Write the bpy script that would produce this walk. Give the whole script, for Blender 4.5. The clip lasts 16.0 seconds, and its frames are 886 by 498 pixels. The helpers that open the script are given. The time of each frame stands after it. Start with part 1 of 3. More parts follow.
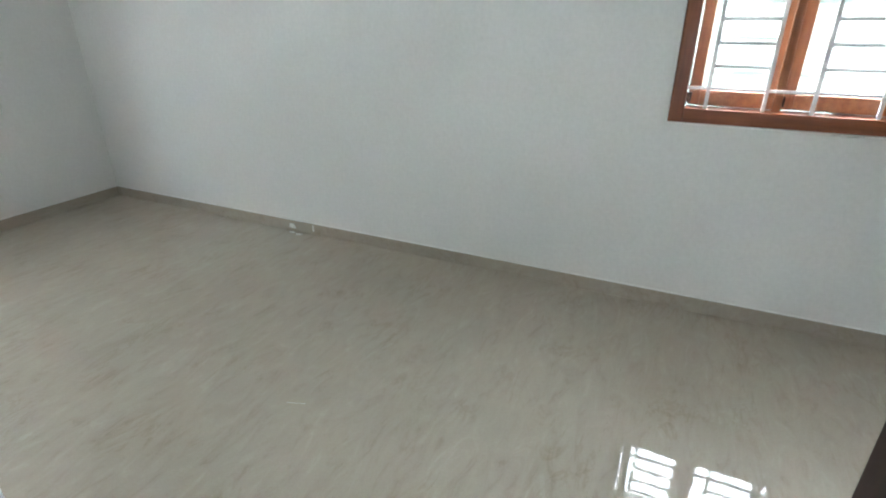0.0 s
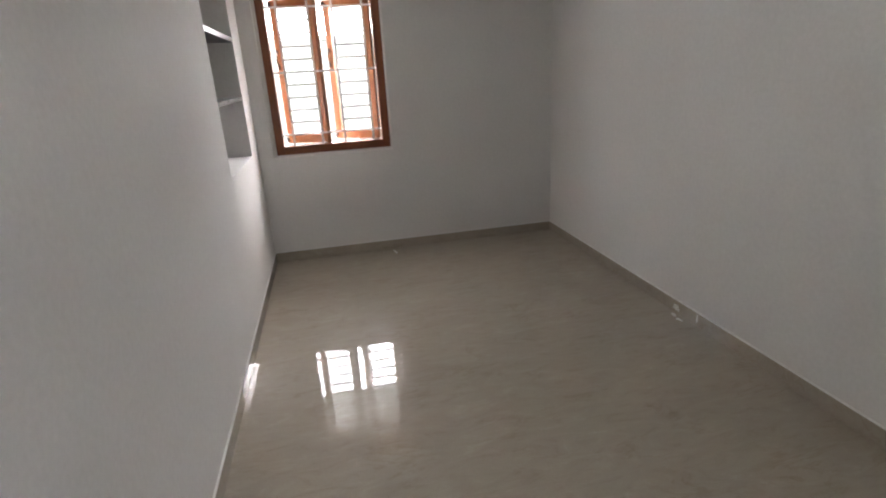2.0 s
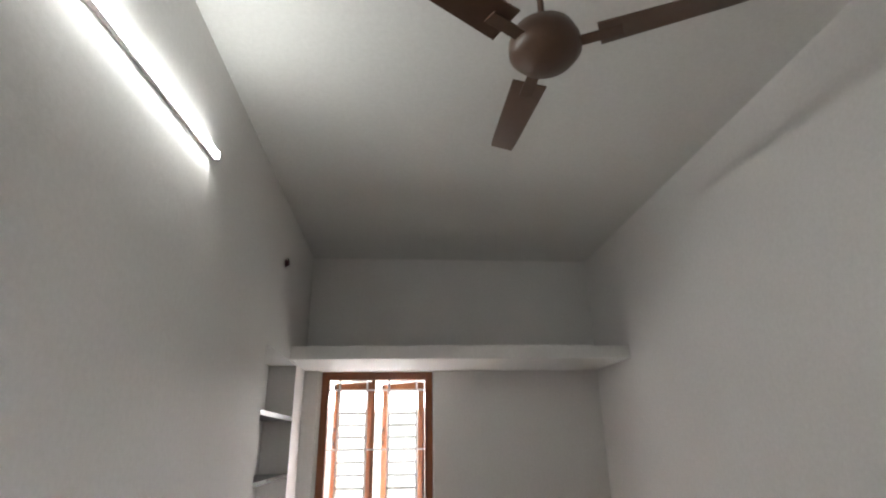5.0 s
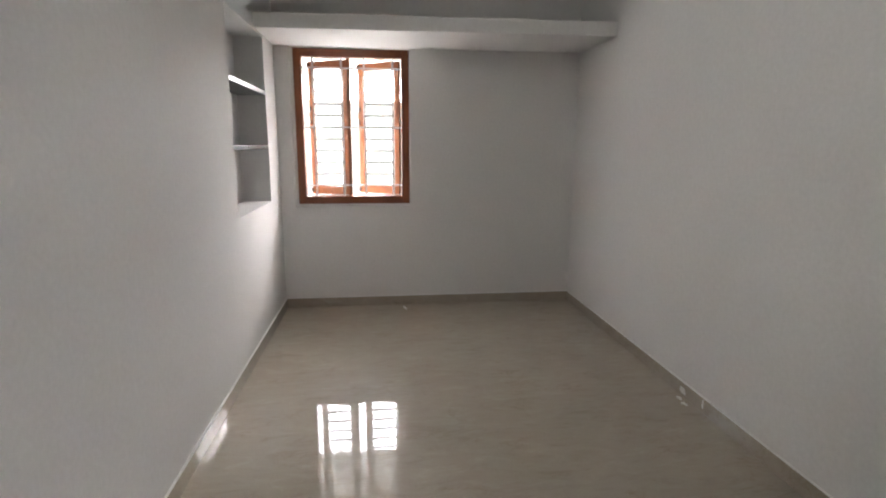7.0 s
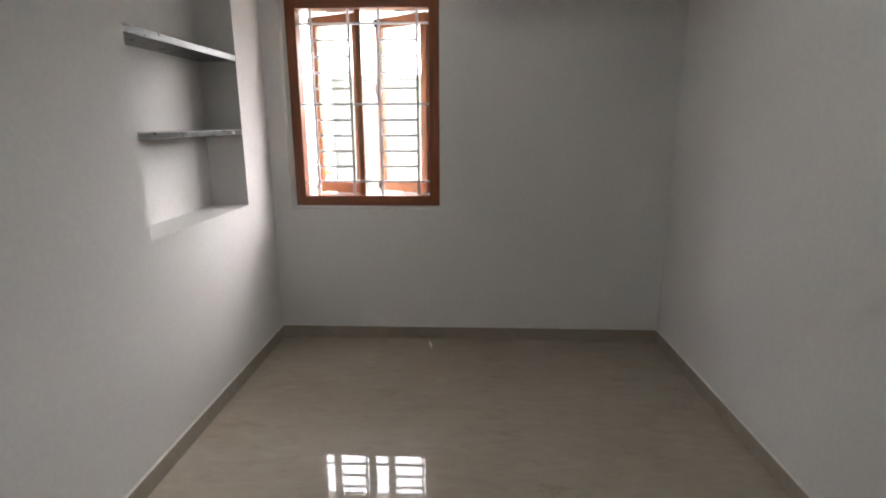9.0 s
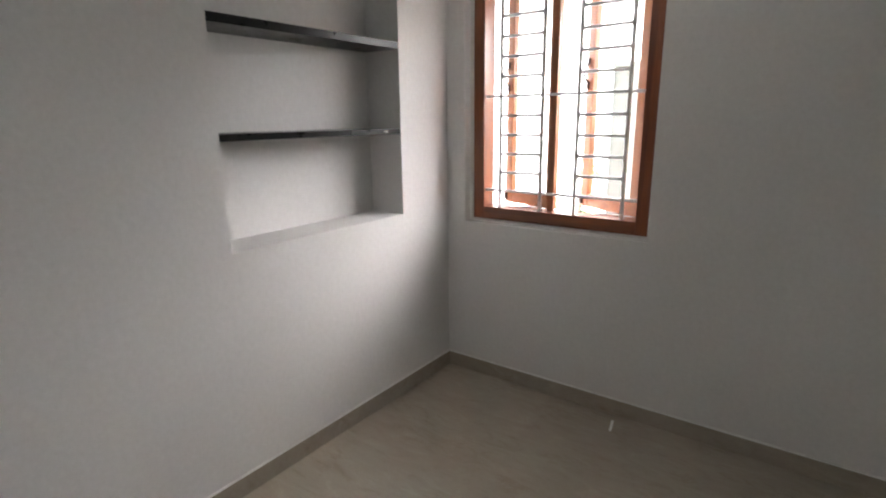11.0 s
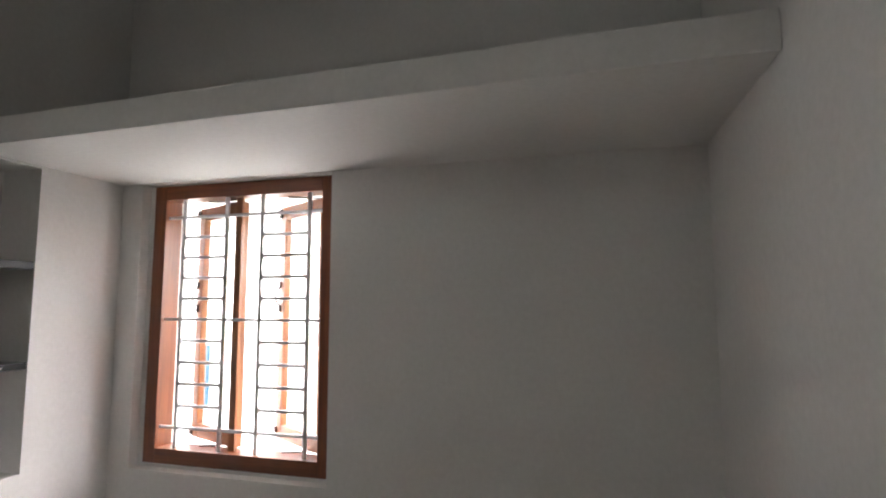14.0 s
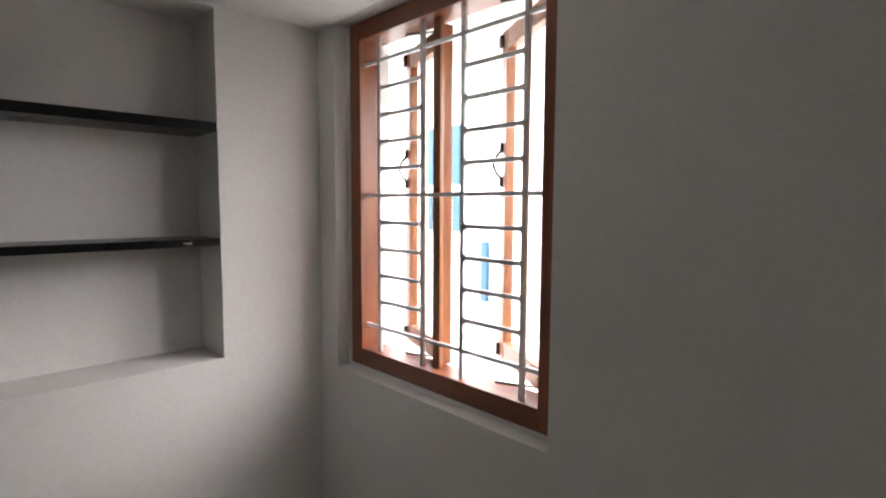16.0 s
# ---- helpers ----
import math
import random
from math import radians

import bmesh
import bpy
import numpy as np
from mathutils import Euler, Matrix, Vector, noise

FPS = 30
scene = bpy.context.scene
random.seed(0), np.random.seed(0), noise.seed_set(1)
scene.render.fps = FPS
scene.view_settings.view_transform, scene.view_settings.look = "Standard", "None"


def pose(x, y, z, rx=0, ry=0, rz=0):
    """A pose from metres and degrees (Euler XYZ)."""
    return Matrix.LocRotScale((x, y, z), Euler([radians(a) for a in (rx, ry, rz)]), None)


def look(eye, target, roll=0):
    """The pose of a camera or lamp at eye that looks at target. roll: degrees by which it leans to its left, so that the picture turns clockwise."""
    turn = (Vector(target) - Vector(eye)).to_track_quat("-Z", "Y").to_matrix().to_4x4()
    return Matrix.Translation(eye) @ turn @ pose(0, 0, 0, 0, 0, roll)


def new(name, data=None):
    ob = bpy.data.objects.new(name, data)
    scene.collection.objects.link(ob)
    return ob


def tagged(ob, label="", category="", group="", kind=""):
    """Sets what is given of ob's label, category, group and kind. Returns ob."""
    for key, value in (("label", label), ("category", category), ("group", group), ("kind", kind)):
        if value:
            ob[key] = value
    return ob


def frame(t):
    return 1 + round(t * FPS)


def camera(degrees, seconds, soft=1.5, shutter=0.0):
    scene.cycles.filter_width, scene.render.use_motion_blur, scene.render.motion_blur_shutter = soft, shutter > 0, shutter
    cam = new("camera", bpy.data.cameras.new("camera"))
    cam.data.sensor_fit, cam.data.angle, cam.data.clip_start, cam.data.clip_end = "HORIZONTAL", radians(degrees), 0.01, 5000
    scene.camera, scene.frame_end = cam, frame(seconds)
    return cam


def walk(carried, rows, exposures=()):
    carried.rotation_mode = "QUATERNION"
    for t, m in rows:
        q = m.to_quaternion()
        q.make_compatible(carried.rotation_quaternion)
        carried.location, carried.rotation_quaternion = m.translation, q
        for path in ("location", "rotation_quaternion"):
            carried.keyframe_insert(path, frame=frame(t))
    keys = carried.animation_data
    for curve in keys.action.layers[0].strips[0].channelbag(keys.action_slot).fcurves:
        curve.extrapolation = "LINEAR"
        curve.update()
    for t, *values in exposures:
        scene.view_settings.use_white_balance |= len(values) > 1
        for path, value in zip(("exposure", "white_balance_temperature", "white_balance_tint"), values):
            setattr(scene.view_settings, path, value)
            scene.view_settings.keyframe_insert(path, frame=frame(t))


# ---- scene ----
cam = camera(80.6, 16.0, soft=2.1)
PATH = [
    (0, (-0.185, -4.302, 1.402), (1.459, -3.516, 0.577), -0.2),
    (0.5, (0.046, -4.303, 1.414), (1.622, -3.37, 0.61), -0.7),
    (1, (0.26, -4.321, 1.41), (1.526, -2.987, 0.623), -2.3),
    (1.5, (0.492, -4.369, 1.389), (1.328, -2.711, 0.645), -3.6),
    (2, (0.541, -4.348, 1.442), (0.921, -2.493, 0.799), -3.3),
    (2.5, (0.623, -4.353, 1.47), (0.785, -2.425, 0.964), -0.8),
    (3, (0.731, -4.421, 1.508), (0.812, -2.438, 1.259), -0.2),
    (3.5, (0.735, -4.451, 1.603), (0.816, -2.454, 1.688), -0.3),
    (3.7, (0.738, -4.452, 1.600), (0.818, -2.470, 1.851), -0.3),
    (4.2, (0.754, -4.446, 1.578), (0.862, -2.527, 2.132), -0.5),
    (4.75, (0.771, -4.439, 1.554), (0.910, -2.571, 2.256), -0.7),
    (5.3, (0.788, -4.432, 1.531), (0.962, -2.548, 2.180), -0.9),
    (5.8, (0.804, -4.426, 1.509), (1.014, -2.479, 1.917), -1.1),
    (6, (0.744, -4.365, 1.482), (0.983, -2.397, 1.749), -0.6),
    (6.5, (0.795, -4.383, 1.385), (1.02, -2.399, 1.271), -0.6),
    (7, (0.812, -4.376, 1.357), (1.042, -2.428, 0.968), 0.3),
    (7.5, (0.836, -4.214, 1.352), (1.049, -2.27, 0.932), 0.2),
    (8, (0.939, -3.947, 1.356), (1.129, -2.0, 0.938), -0.3),
    (8.2, (1.011, -3.790, 1.361), (1.177, -1.844, 0.932), -0.6),
    (10.3, (1.452, -2.536, 1.402), (0.703, -0.753, 0.890), 1.8),
    (10.5, (1.508, -2.446, 1.383), (0.655, -0.707, 0.888), 1.7),
    (11, (1.64, -2.298, 1.394), (0.496, -0.731, 0.909), -0.7),
    (11.5, (1.781, -2.235, 1.453), (0.5, -0.772, 0.986), -0.4),
    (12, (1.857, -2.238, 1.534), (0.491, -0.798, 1.287), 0.1),
    (12.5, (1.9, -2.237, 1.564), (0.531, -0.779, 1.59), 1.3),
    (13, (1.958, -2.196, 1.579), (0.861, -0.532, 1.747), 1.6),
    (13.5, (2.045, -2.076, 1.58), (1.226, -0.265, 1.801), 0.7),
    (14, (2.037, -1.904, 1.583), (1.519, 0.018, 1.777), -0.1),
    (14.5, (1.975, -1.653, 1.52), (1.529, 0.291, 1.667), -0.5),
    (15, (1.941, -1.437, 1.5), (1.22, 0.428, 1.519), -0.8),
    (15.5, (1.903, -1.25, 1.46), (0.707, 0.351, 1.387), -1.0),
    (16, (1.77, -1.042, 1.467), (0.329, 0.336, 1.298), 0.3),
]
EXPOSURES = [(0.0, 4.87, 5950, 13), (0.25, 4.3, 6300, 19), (0.5, 3.97, 6700, 26.5), (1.0, 3.8, 6700, 26.5), (2.5, 4.06, 6700, 26), (3.5, 4.22, 6750, 26), (5.8, 4.0, 6750, 26), (6.0, 4.1, 6700, 25.5), (6.5, 4.13, 6700, 25.5), (7.0, 4.1, 6700, 25.5), (8.0, 3.94, 6700, 25), (10.5, 3.62, 6650, 23.5), (12.5, 3.64, 6750, 25), (14.5, 3.36, 6750, 25), (15.0, 3.3, 6750, 25), (15.5, 3.22, 6700, 24.5), (16.0, 3.0, 6750, 25)]
walk(cam, [(t, look(eye, target, roll)) for t, eye, target, roll in PATH], EXPOSURES)

# ---- world, sun and lamps ----
SUN_UP, SUN_TURN = 35.0, 32.0
world = bpy.data.worlds.new("world")
scene.world = world
world.use_nodes = True
wn = world.node_tree
sky = wn.nodes.new("ShaderNodeTexSky")
sky.sky_type, sky.sun_disc = "NISHITA", False
sky.sun_elevation, sky.sun_rotation = radians(SUN_UP), radians(SUN_TURN)
sky.air_density, sky.dust_density = 1.0, 3.0
wn.nodes["Background"].inputs["Strength"].default_value = 0.13
cloud = wn.nodes.new("ShaderNodeMix")   # a bright overcast veil over the clear sky
cloud.data_type = "RGBA"
cloud.inputs[0].default_value = 0.8
cloud.inputs[7].default_value = (14.9, 16.5, 16.6, 1)
wn.links.new(sky.outputs[0], cloud.inputs[6])
wn.links.new(cloud.outputs[2], wn.nodes["Background"].inputs[0])
sun = new("sun", bpy.data.lights.new("sun", "SUN"))
sun.data.energy, sun.data.angle, sun.data.color = 0.62, radians(55), (0.88, 1.0, 0.96)
sd = Vector((math.sin(radians(SUN_TURN)) * math.cos(radians(SUN_UP)), math.cos(radians(SUN_TURN)) * math.cos(radians(SUN_UP)), math.sin(radians(SUN_UP))))
sun.matrix_world = look((0, 0, 8), Vector((0, 0, 8)) - sd)

# ---- plan ----
W, NEAR, TOP, THICK = 2.455, -5.9, 3.087, 0.23
WIN_W, WIN_Z0, WIN_Z1 = 0.915, 0.874, 2.105
WIN1_X = 0.134
WIN2_Y, WIN2_UP = -4.184, 0.066
DOOR_Y0, DOOR_Y1, DOOR_H = -4.60, -3.605, 2.1
NICHE = (-1.303, -0.376, 0.943, 2.097)
SKIRT = 0.085
GROUND = -0.45


# ---- materials ----
def mat(name):
    m = bpy.data.materials.new(name)
    m.use_nodes = True
    return m, m.node_tree.nodes, m.node_tree.links, m.node_tree.nodes["Principled BSDF"]


def noise_tex(n, l, scale, detail=4, rough=0.55, stretch=(1, 1, 1), turn=(0, 0, 0), random_offset=False):
    mp = n.new("ShaderNodeMapping")
    mp.inputs["Scale"].default_value = stretch
    mp.inputs["Rotation"].default_value = turn
    geo = n.new("ShaderNodeNewGeometry")
    l.new(geo.outputs["Position"], mp.inputs["Vector"])
    t = n.new("ShaderNodeTexNoise")
    t.inputs["Scale"].default_value, t.inputs["Detail"].default_value, t.inputs["Roughness"].default_value = scale, detail, rough
    if random_offset:
        info, add = n.new("ShaderNodeObjectInfo"), n.new("ShaderNodeVectorMath")
        mul = n.new("ShaderNodeMath")
        mul.operation = "MULTIPLY"
        mul.inputs[1].default_value = 37.0
        l.new(info.outputs["Random"], mul.inputs[0])
        l.new(mp.outputs[0], add.inputs[0])
        l.new(mul.outputs[0], add.inputs[1])
        l.new(add.outputs[0], t.inputs["Vector"])
    else:
        l.new(mp.outputs[0], t.inputs["Vector"])
    return t


def ramp(n, l, src, stops):
    r = n.new("ShaderNodeValToRGB")
    e = r.color_ramp.elements
    while len(e) < len(stops):
        e.new(0.5)
    for k, (p, c) in zip(e, stops):
        k.position, k.color = p, (*c, 1)
    l.new(src, r.inputs[0])
    return r


def mix(n, l, a, b, fac, kind="MIX"):
    x = n.new("ShaderNodeMix")
    x.data_type, x.blend_type = "RGBA", kind
    for sock, v in ((x.inputs[0], fac), (x.inputs[6], a), (x.inputs[7], b)):
        if hasattr(v, "is_linked"):
            l.new(v, sock)
        else:
            sock.default_value = v if isinstance(v, float) else (*v, 1)
    return x.outputs[2]


def bump(n, l, p, src, strength, dist, after=None):
    b = n.new("ShaderNodeBump")
    b.inputs["Strength"].default_value, b.inputs["Distance"].default_value = strength, dist
    l.new(src, b.inputs["Height"])
    if after:
        l.new(after, b.inputs["Normal"])
    l.new(b.outputs[0], p.inputs["Normal"])
    return b.outputs[0]


def plaster(name, light, dark, rough=0.62):
    m, n, l, p = mat(name)
    big = noise_tex(n, l, 1.3, 3)
    fine = noise_tex(n, l, 48, 5, 0.72)
    roll = noise_tex(n, l, 11, 5, 0.66)
    c = ramp(n, l, big.outputs[0], [(0.3, dark), (0.7, light)])
    speck = ramp(n, l, fine.outputs[0], [(0.32, (0.925, 0.925, 0.92)), (0.68, (1, 1, 1))])
    l.new(mix(n, l, c.outputs[0], speck.outputs[0], 1.0, "MULTIPLY"), p.inputs["Base Color"])
    p.inputs["Roughness"].default_value = rough
    p.inputs["Specular IOR Level"].default_value = 0.3
    a = bump(n, l, p, fine.outputs[0], 0.12, 0.002)
    bump(n, l, p, roll.outputs[0], 0.24, 0.010, a)
    return m


WALL = plaster("wall_paint", (0.80, 0.78, 0.765), (0.77, 0.747, 0.73))
CEIL = plaster("ceiling_paint", (0.78, 0.77, 0.75), (0.75, 0.735, 0.715))
OUTER = plaster("outer_wall_paint", (0.82, 0.82, 0.80), (0.76, 0.76, 0.73), 0.8)


WEATHERED = plaster("weathered_plaster", (0.15, 0.15, 0.14), (0.10, 0.105, 0.09), 0.85)
HOUSE_PAINT = plaster("sun_bleached_house_paint", (0.60, 0.60, 0.58), (0.52, 0.52, 0.50), 0.85)
MOSSY = plaster("mossy_cement", (0.20, 0.22, 0.20), (0.14, 0.16, 0.14), 0.9)


def tile_stone(name, scale_rough=0.004, tint=1.0):
    m, n, l, p = mat(name)
    vein = noise_tex(n, l, 15, 8, 0.68, (0.34, 1.0, 1.0), (0, 0, radians(14)))
    vein.inputs["Distortion"].default_value = 1.3
    cloud = noise_tex(n, l, 2.2, 3, 0.5)
    fleck = noise_tex(n, l, 130, 4, 0.7)
    base = ramp(n, l, vein.outputs[0], [(0.28, (0.405 * tint, 0.340 * tint, 0.270 * tint)), (0.42, (0.475 * tint, 0.408 * tint, 0.336 * tint)), (0.58, (0.50 * tint, 0.433 * tint, 0.360 * tint)), (0.76, (0.555 * tint, 0.497 * tint, 0.427 * tint))])
    wisp = noise_tex(n, l, 6.5, 7, 0.62, (0.32, 1.0, 1.0), (0, 0, radians(24)))
    wisp.inputs["Distortion"].default_value = 1.8
    line = ramp(n, l, wisp.outputs[0], [(0.47, (1, 1, 1)), (0.495, (0.90, 0.875, 0.84)), (0.50, (0.90, 0.875, 0.84)), (0.53, (1, 1, 1))])
    patch = noise_tex(n, l, 4.0, 3, 0.5)
    mask = ramp(n, l, patch.outputs[0], [(0.48, (0, 0, 0)), (0.62, (1, 1, 1))])
    veined = mix(n, l, base.outputs[0], mix(n, l, base.outputs[0], line.outputs[0], 1.0, "MULTIPLY"), mask.outputs[0])
    cl = ramp(n, l, cloud.outputs[0], [(0.3, (0.93, 0.92, 0.91)), (0.7, (1.0, 1.0, 1.0))])
    fl = ramp(n, l, fleck.outputs[0], [(0.35, (0.94, 0.94, 0.93)), (0.6, (1, 1, 1))])
    c = mix(n, l, veined, cl.outputs[0], 1.0, "MULTIPLY")
    l.new(mix(n, l, c, fl.outputs[0], 1.0, "MULTIPLY"), p.inputs["Base Color"])
    p.inputs["Roughness"].default_value, p.inputs["Specular IOR Level"].default_value = 0.3, 0.03
    p.inputs["Coat Weight"].default_value, p.inputs["Coat IOR"].default_value = 0.8, 1.43
    smear = noise_tex(n, l, 3.0, 5, 0.6)
    r = n.new("ShaderNodeMapRange")
    r.inputs["From Min"].default_value, r.inputs["From Max"].default_value = 0.35, 0.75
    r.inputs["To Min"].default_value, r.inputs["To Max"].default_value = scale_rough, scale_rough + 0.007
    l.new(smear.outputs[0], r.inputs[0])
    l.new(r.outputs[0], p.inputs["Coat Roughness"])
    wave = noise_tex(n, l, 7, 2)
    bump(n, l, p, wave.outputs[0], 0.010, 0.001)
    return m


FLOOR = tile_stone("polished_floor_tile", 0.001, 0.90)
SKIRTING = tile_stone("skirting_tile", 0.002, 0.86)


def wood(name, dark, light, rough, along=2):
    m, n, l, p = mat(name)
    st = [14, 14, 14]
    st[along] = 0.9
    g = noise_tex(n, l, 2.6, 7, 0.62, tuple(st), random_offset=True)
    fine = noise_tex(n, l, 14, 4, 0.7, tuple(st))
    c = ramp(n, l, g.outputs[0], [(0.3, dark), (0.7, light)])
    f = ramp(n, l, fine.outputs[0], [(0.3, (0.82, 0.80, 0.78)), (0.62, (1, 1, 1))])
    l.new(mix(n, l, c.outputs[0], f.outputs[0], 1.0, "MULTIPLY"), p.inputs["Base Color"])
    p.inputs["Roughness"].default_value = rough
    p.inputs["Coat Weight"].default_value, p.inputs["Coat Roughness"].default_value = 0.12, 0.22
    bump(n, l, p, fine.outputs[0], 0.12, 0.0015)
    return m


FRAME_V = wood("varnished_wood_upright", (0.155, 0.040, 0.015), (0.315, 0.093, 0.028), 0.42, 2)
FRAME_X = wood("varnished_wood_across", (0.155, 0.040, 0.015), (0.315, 0.093, 0.028), 0.42, 0)
FRAME_Y = wood("varnished_wood_along", (0.155, 0.040, 0.015), (0.315, 0.093, 0.028), 0.42, 1)
SASH_V = wood("sash_wood_upright", (0.25, 0.085, 0.034), (0.43, 0.165, 0.060), 0.40, 2)
SASH_X = wood("sash_wood_across", (0.25, 0.085, 0.034), (0.43, 0.165, 0.060), 0.40, 0)
DOOR_WOOD = wood("dark_door_wood", (0.010, 0.005, 0.004), (0.024, 0.010, 0.008), 0.5, 2)
DOOR_WOOD.node_tree.nodes["Principled BSDF"].inputs["Coat Weight"].default_value = 0.0
DOOR_WOOD.node_tree.nodes["Principled BSDF"].inputs["Specular IOR Level"].default_value = 0.15


def plain(name, col, rough=0.5, metal=0.0, vary=0.08, scale=40, spec=0.5):
    m, n, l, p = mat(name)
    t = noise_tex(n, l, scale, 4, 0.6)
    lo = tuple(c * (1 - vary) for c in col)
    hi = tuple(min(1.0, c * (1 + vary)) for c in col)
    c = ramp(n, l, t.outputs[0], [(0.3, lo), (0.7, hi)])
    l.new(c.outputs[0], p.inputs["Base Color"])
    p.inputs["Roughness"].default_value, p.inputs["Metallic"].default_value = rough, metal
    p.inputs["Specular IOR Level"].default_value = spec
    bump(n, l, p, t.outputs[0], 0.06, 0.001)
    return m


GRILLE = plain("grey_enamel_paint", (0.82, 0.78, 0.79), 0.35)
IRON = plain("dark_bronze_hardware", (0.05, 0.03, 0.025), 0.4, 0.6)
STEEL = plain("stay_steel", (0.45, 0.43, 0.42), 0.35, 0.9)
BLACK_RUBBER = plain("black_plastic", (0.015, 0.015, 0.015), 0.5)
WHITE_PLASTIC = plain("white_plastic", (0.78, 0.78, 0.76), 0.35)
FAN_BROWN = plain("brown_fan_enamel", (0.115, 0.062, 0.04), 0.35)
PUTTY = plain("white_putty", (0.84, 0.83, 0.81), 0.6)
PALE_MARK = plain("thin_pale_coat", (0.66, 0.64, 0.60), 0.7, 0.0, 0.2, 90)
GROUT = plain("beige_grout", (0.40, 0.36, 0.30), 0.8)
BLUE = plain("light_blue_paint", (0.008, 0.055, 0.095), 0.6)
MAROON = plain("dark_maroon_plastic", (0.065, 0.010, 0.012), 0.45)
DARK_SLOT = plain("dark_vent_opening", (0.04, 0.045, 0.05), 0.7)
EARTH = plain("pale_yard_concrete", (0.48, 0.49, 0.46), 0.95, 0.0, 0.2, 6)
LEAF = plain("leaf_green", (0.11, 0.17, 0.05), 0.5, 0.0, 0.4, 4)
BARK = plain("bark", (0.13, 0.10, 0.075), 0.9, 0.0, 0.3, 30)


def granite():
    m, n, l, p = mat("black_granite")
    t = noise_tex(n, l, 220, 3, 0.7)
    g = noise_tex(n, l, 18, 4, 0.6)
    c = ramp(n, l, t.outputs[0], [(0.42, (0.005, 0.0048, 0.0048)), (0.70, (0.009, 0.009, 0.009)), (0.84, (0.03, 0.03, 0.03))])
    l.new(c.outputs[0], p.inputs["Base Color"])
    r = n.new("ShaderNodeMapRange")
    r.inputs["To Min"].default_value, r.inputs["To Max"].default_value = 0.22, 0.36
    l.new(g.outputs[0], r.inputs[0])
    l.new(r.outputs[0], p.inputs["Roughness"])
    p.inputs["Specular IOR Level"].default_value = 0.3
    return m


GRANITE = granite()


def glass():
    m, n, l, p = mat("clear_window_glass")
    n.remove(p)
    tr, gl, mx = n.new("ShaderNodeBsdfTransparent"), n.new("ShaderNodeBsdfGlossy"), n.new("ShaderNodeMixShader")
    tr.inputs[0].default_value = (0.98, 0.985, 0.98, 1)
    gl.inputs["Roughness"].default_value = 0.02
    mx.inputs[0].default_value = 0.04
    l.new(tr.outputs[0], mx.inputs[1])
    l.new(gl.outputs[0], mx.inputs[2])
    l.new(mx.outputs[0], n["Material Output"].inputs["Surface"])
    return m


GLASS = glass()


def glow(name, col, strength):
    m, n, l, p = mat(name)
    p.inputs["Emission Color"].default_value = (*col, 1)
    p.inputs["Emission Strength"].default_value = strength
    p.inputs["Base Color"].default_value = (0.9, 0.9, 0.9, 1)
    return m


TUBE_GLOW = glow("lit_tube", (0.84, 1.0, 0.93), 3.6)


# ---- mesh helpers ----
def box(bm, x0, x1, y0, y1, z0, z1, bevel=0.0):
    v = [bm.verts.new(c) for c in ((x0, y0, z0), (x1, y0, z0), (x1, y1, z0), (x0, y1, z0), (x0, y0, z1), (x1, y0, z1), (x1, y1, z1), (x0, y1, z1))]
    fs = [bm.faces.new([v[i] for i in q]) for q in ((3, 2, 1, 0), (4, 5, 6, 7), (0, 1, 5, 4), (1, 2, 6, 5), (2, 3, 7, 6), (3, 0, 4, 7))]
    if bevel:
        edges = list({e for f in fs for e in f.edges})
        bmesh.ops.bevel(bm, geom=edges, offset=bevel, segments=2, affect="EDGES", profile=0.6)
    return v


def boxed(x0, x1, y0, y1, z0, z1, bevel=0.0):
    bm = bmesh.new()
    box(bm, x0, x1, y0, y1, z0, z1, bevel)
    return bm


def rod(bm, a, b, r, sides=10):
    a, b = Vector(a), Vector(b)
    q = (b - a).to_track_quat("Z", "Y")
    rings = []
    for p in (a, b):
        rings.append([bm.verts.new(p + q @ Vector((r * math.cos(2 * math.pi * i / sides), r * math.sin(2 * math.pi * i / sides), 0))) for i in range(sides)])
    for i in range(sides):
        j = (i + 1) % sides
        bm.faces.new((rings[0][i], rings[0][j], rings[1][j], rings[1][i]))
    bm.faces.new(rings[0][::-1])
    bm.faces.new(rings[1])


def lathe(bm, profile, sides=28, centre=(0, 0)):
    rings = []
    for r, z in profile:
        rings.append([bm.verts.new((centre[0] + r * math.cos(2 * math.pi * i / sides), centre[1] + r * math.sin(2 * math.pi * i / sides), z)) for i in range(sides)])
    for a, b in zip(rings, rings[1:]):
        for i in range(sides):
            j = (i + 1) % sides
            bm.faces.new((a[i], a[j], b[j], b[i]))
    bm.faces.new(rings[0][::-1])
    bm.faces.new(rings[-1])


def mesh_of(name, bm, material, smooth=False):
    bmesh.ops.recalc_face_normals(bm, faces=bm.faces)
    me = bpy.data.meshes.new(name)
    bm.to_mesh(me)
    bm.free()
    me.materials.append(material)
    if smooth:
        for p in me.polygons:
            p.use_smooth = True
    return me


def part(name, bm, material, parent, label="", smooth=False):
    ob = new(name, mesh_of(name, bm, material, smooth))
    ob.parent = parent
    if label:
        ob["label"] = label
    return ob


def structure(name, bm, material, label, category):
    return tagged(new(name, mesh_of(name, bm, material)), label, category, kind="structure")


def empty(name, m, label, category, group="", kind=""):
    ob = new(name)
    ob.empty_display_size = 0.1
    ob.matrix_world = m
    return tagged(ob, label, category, group, kind)


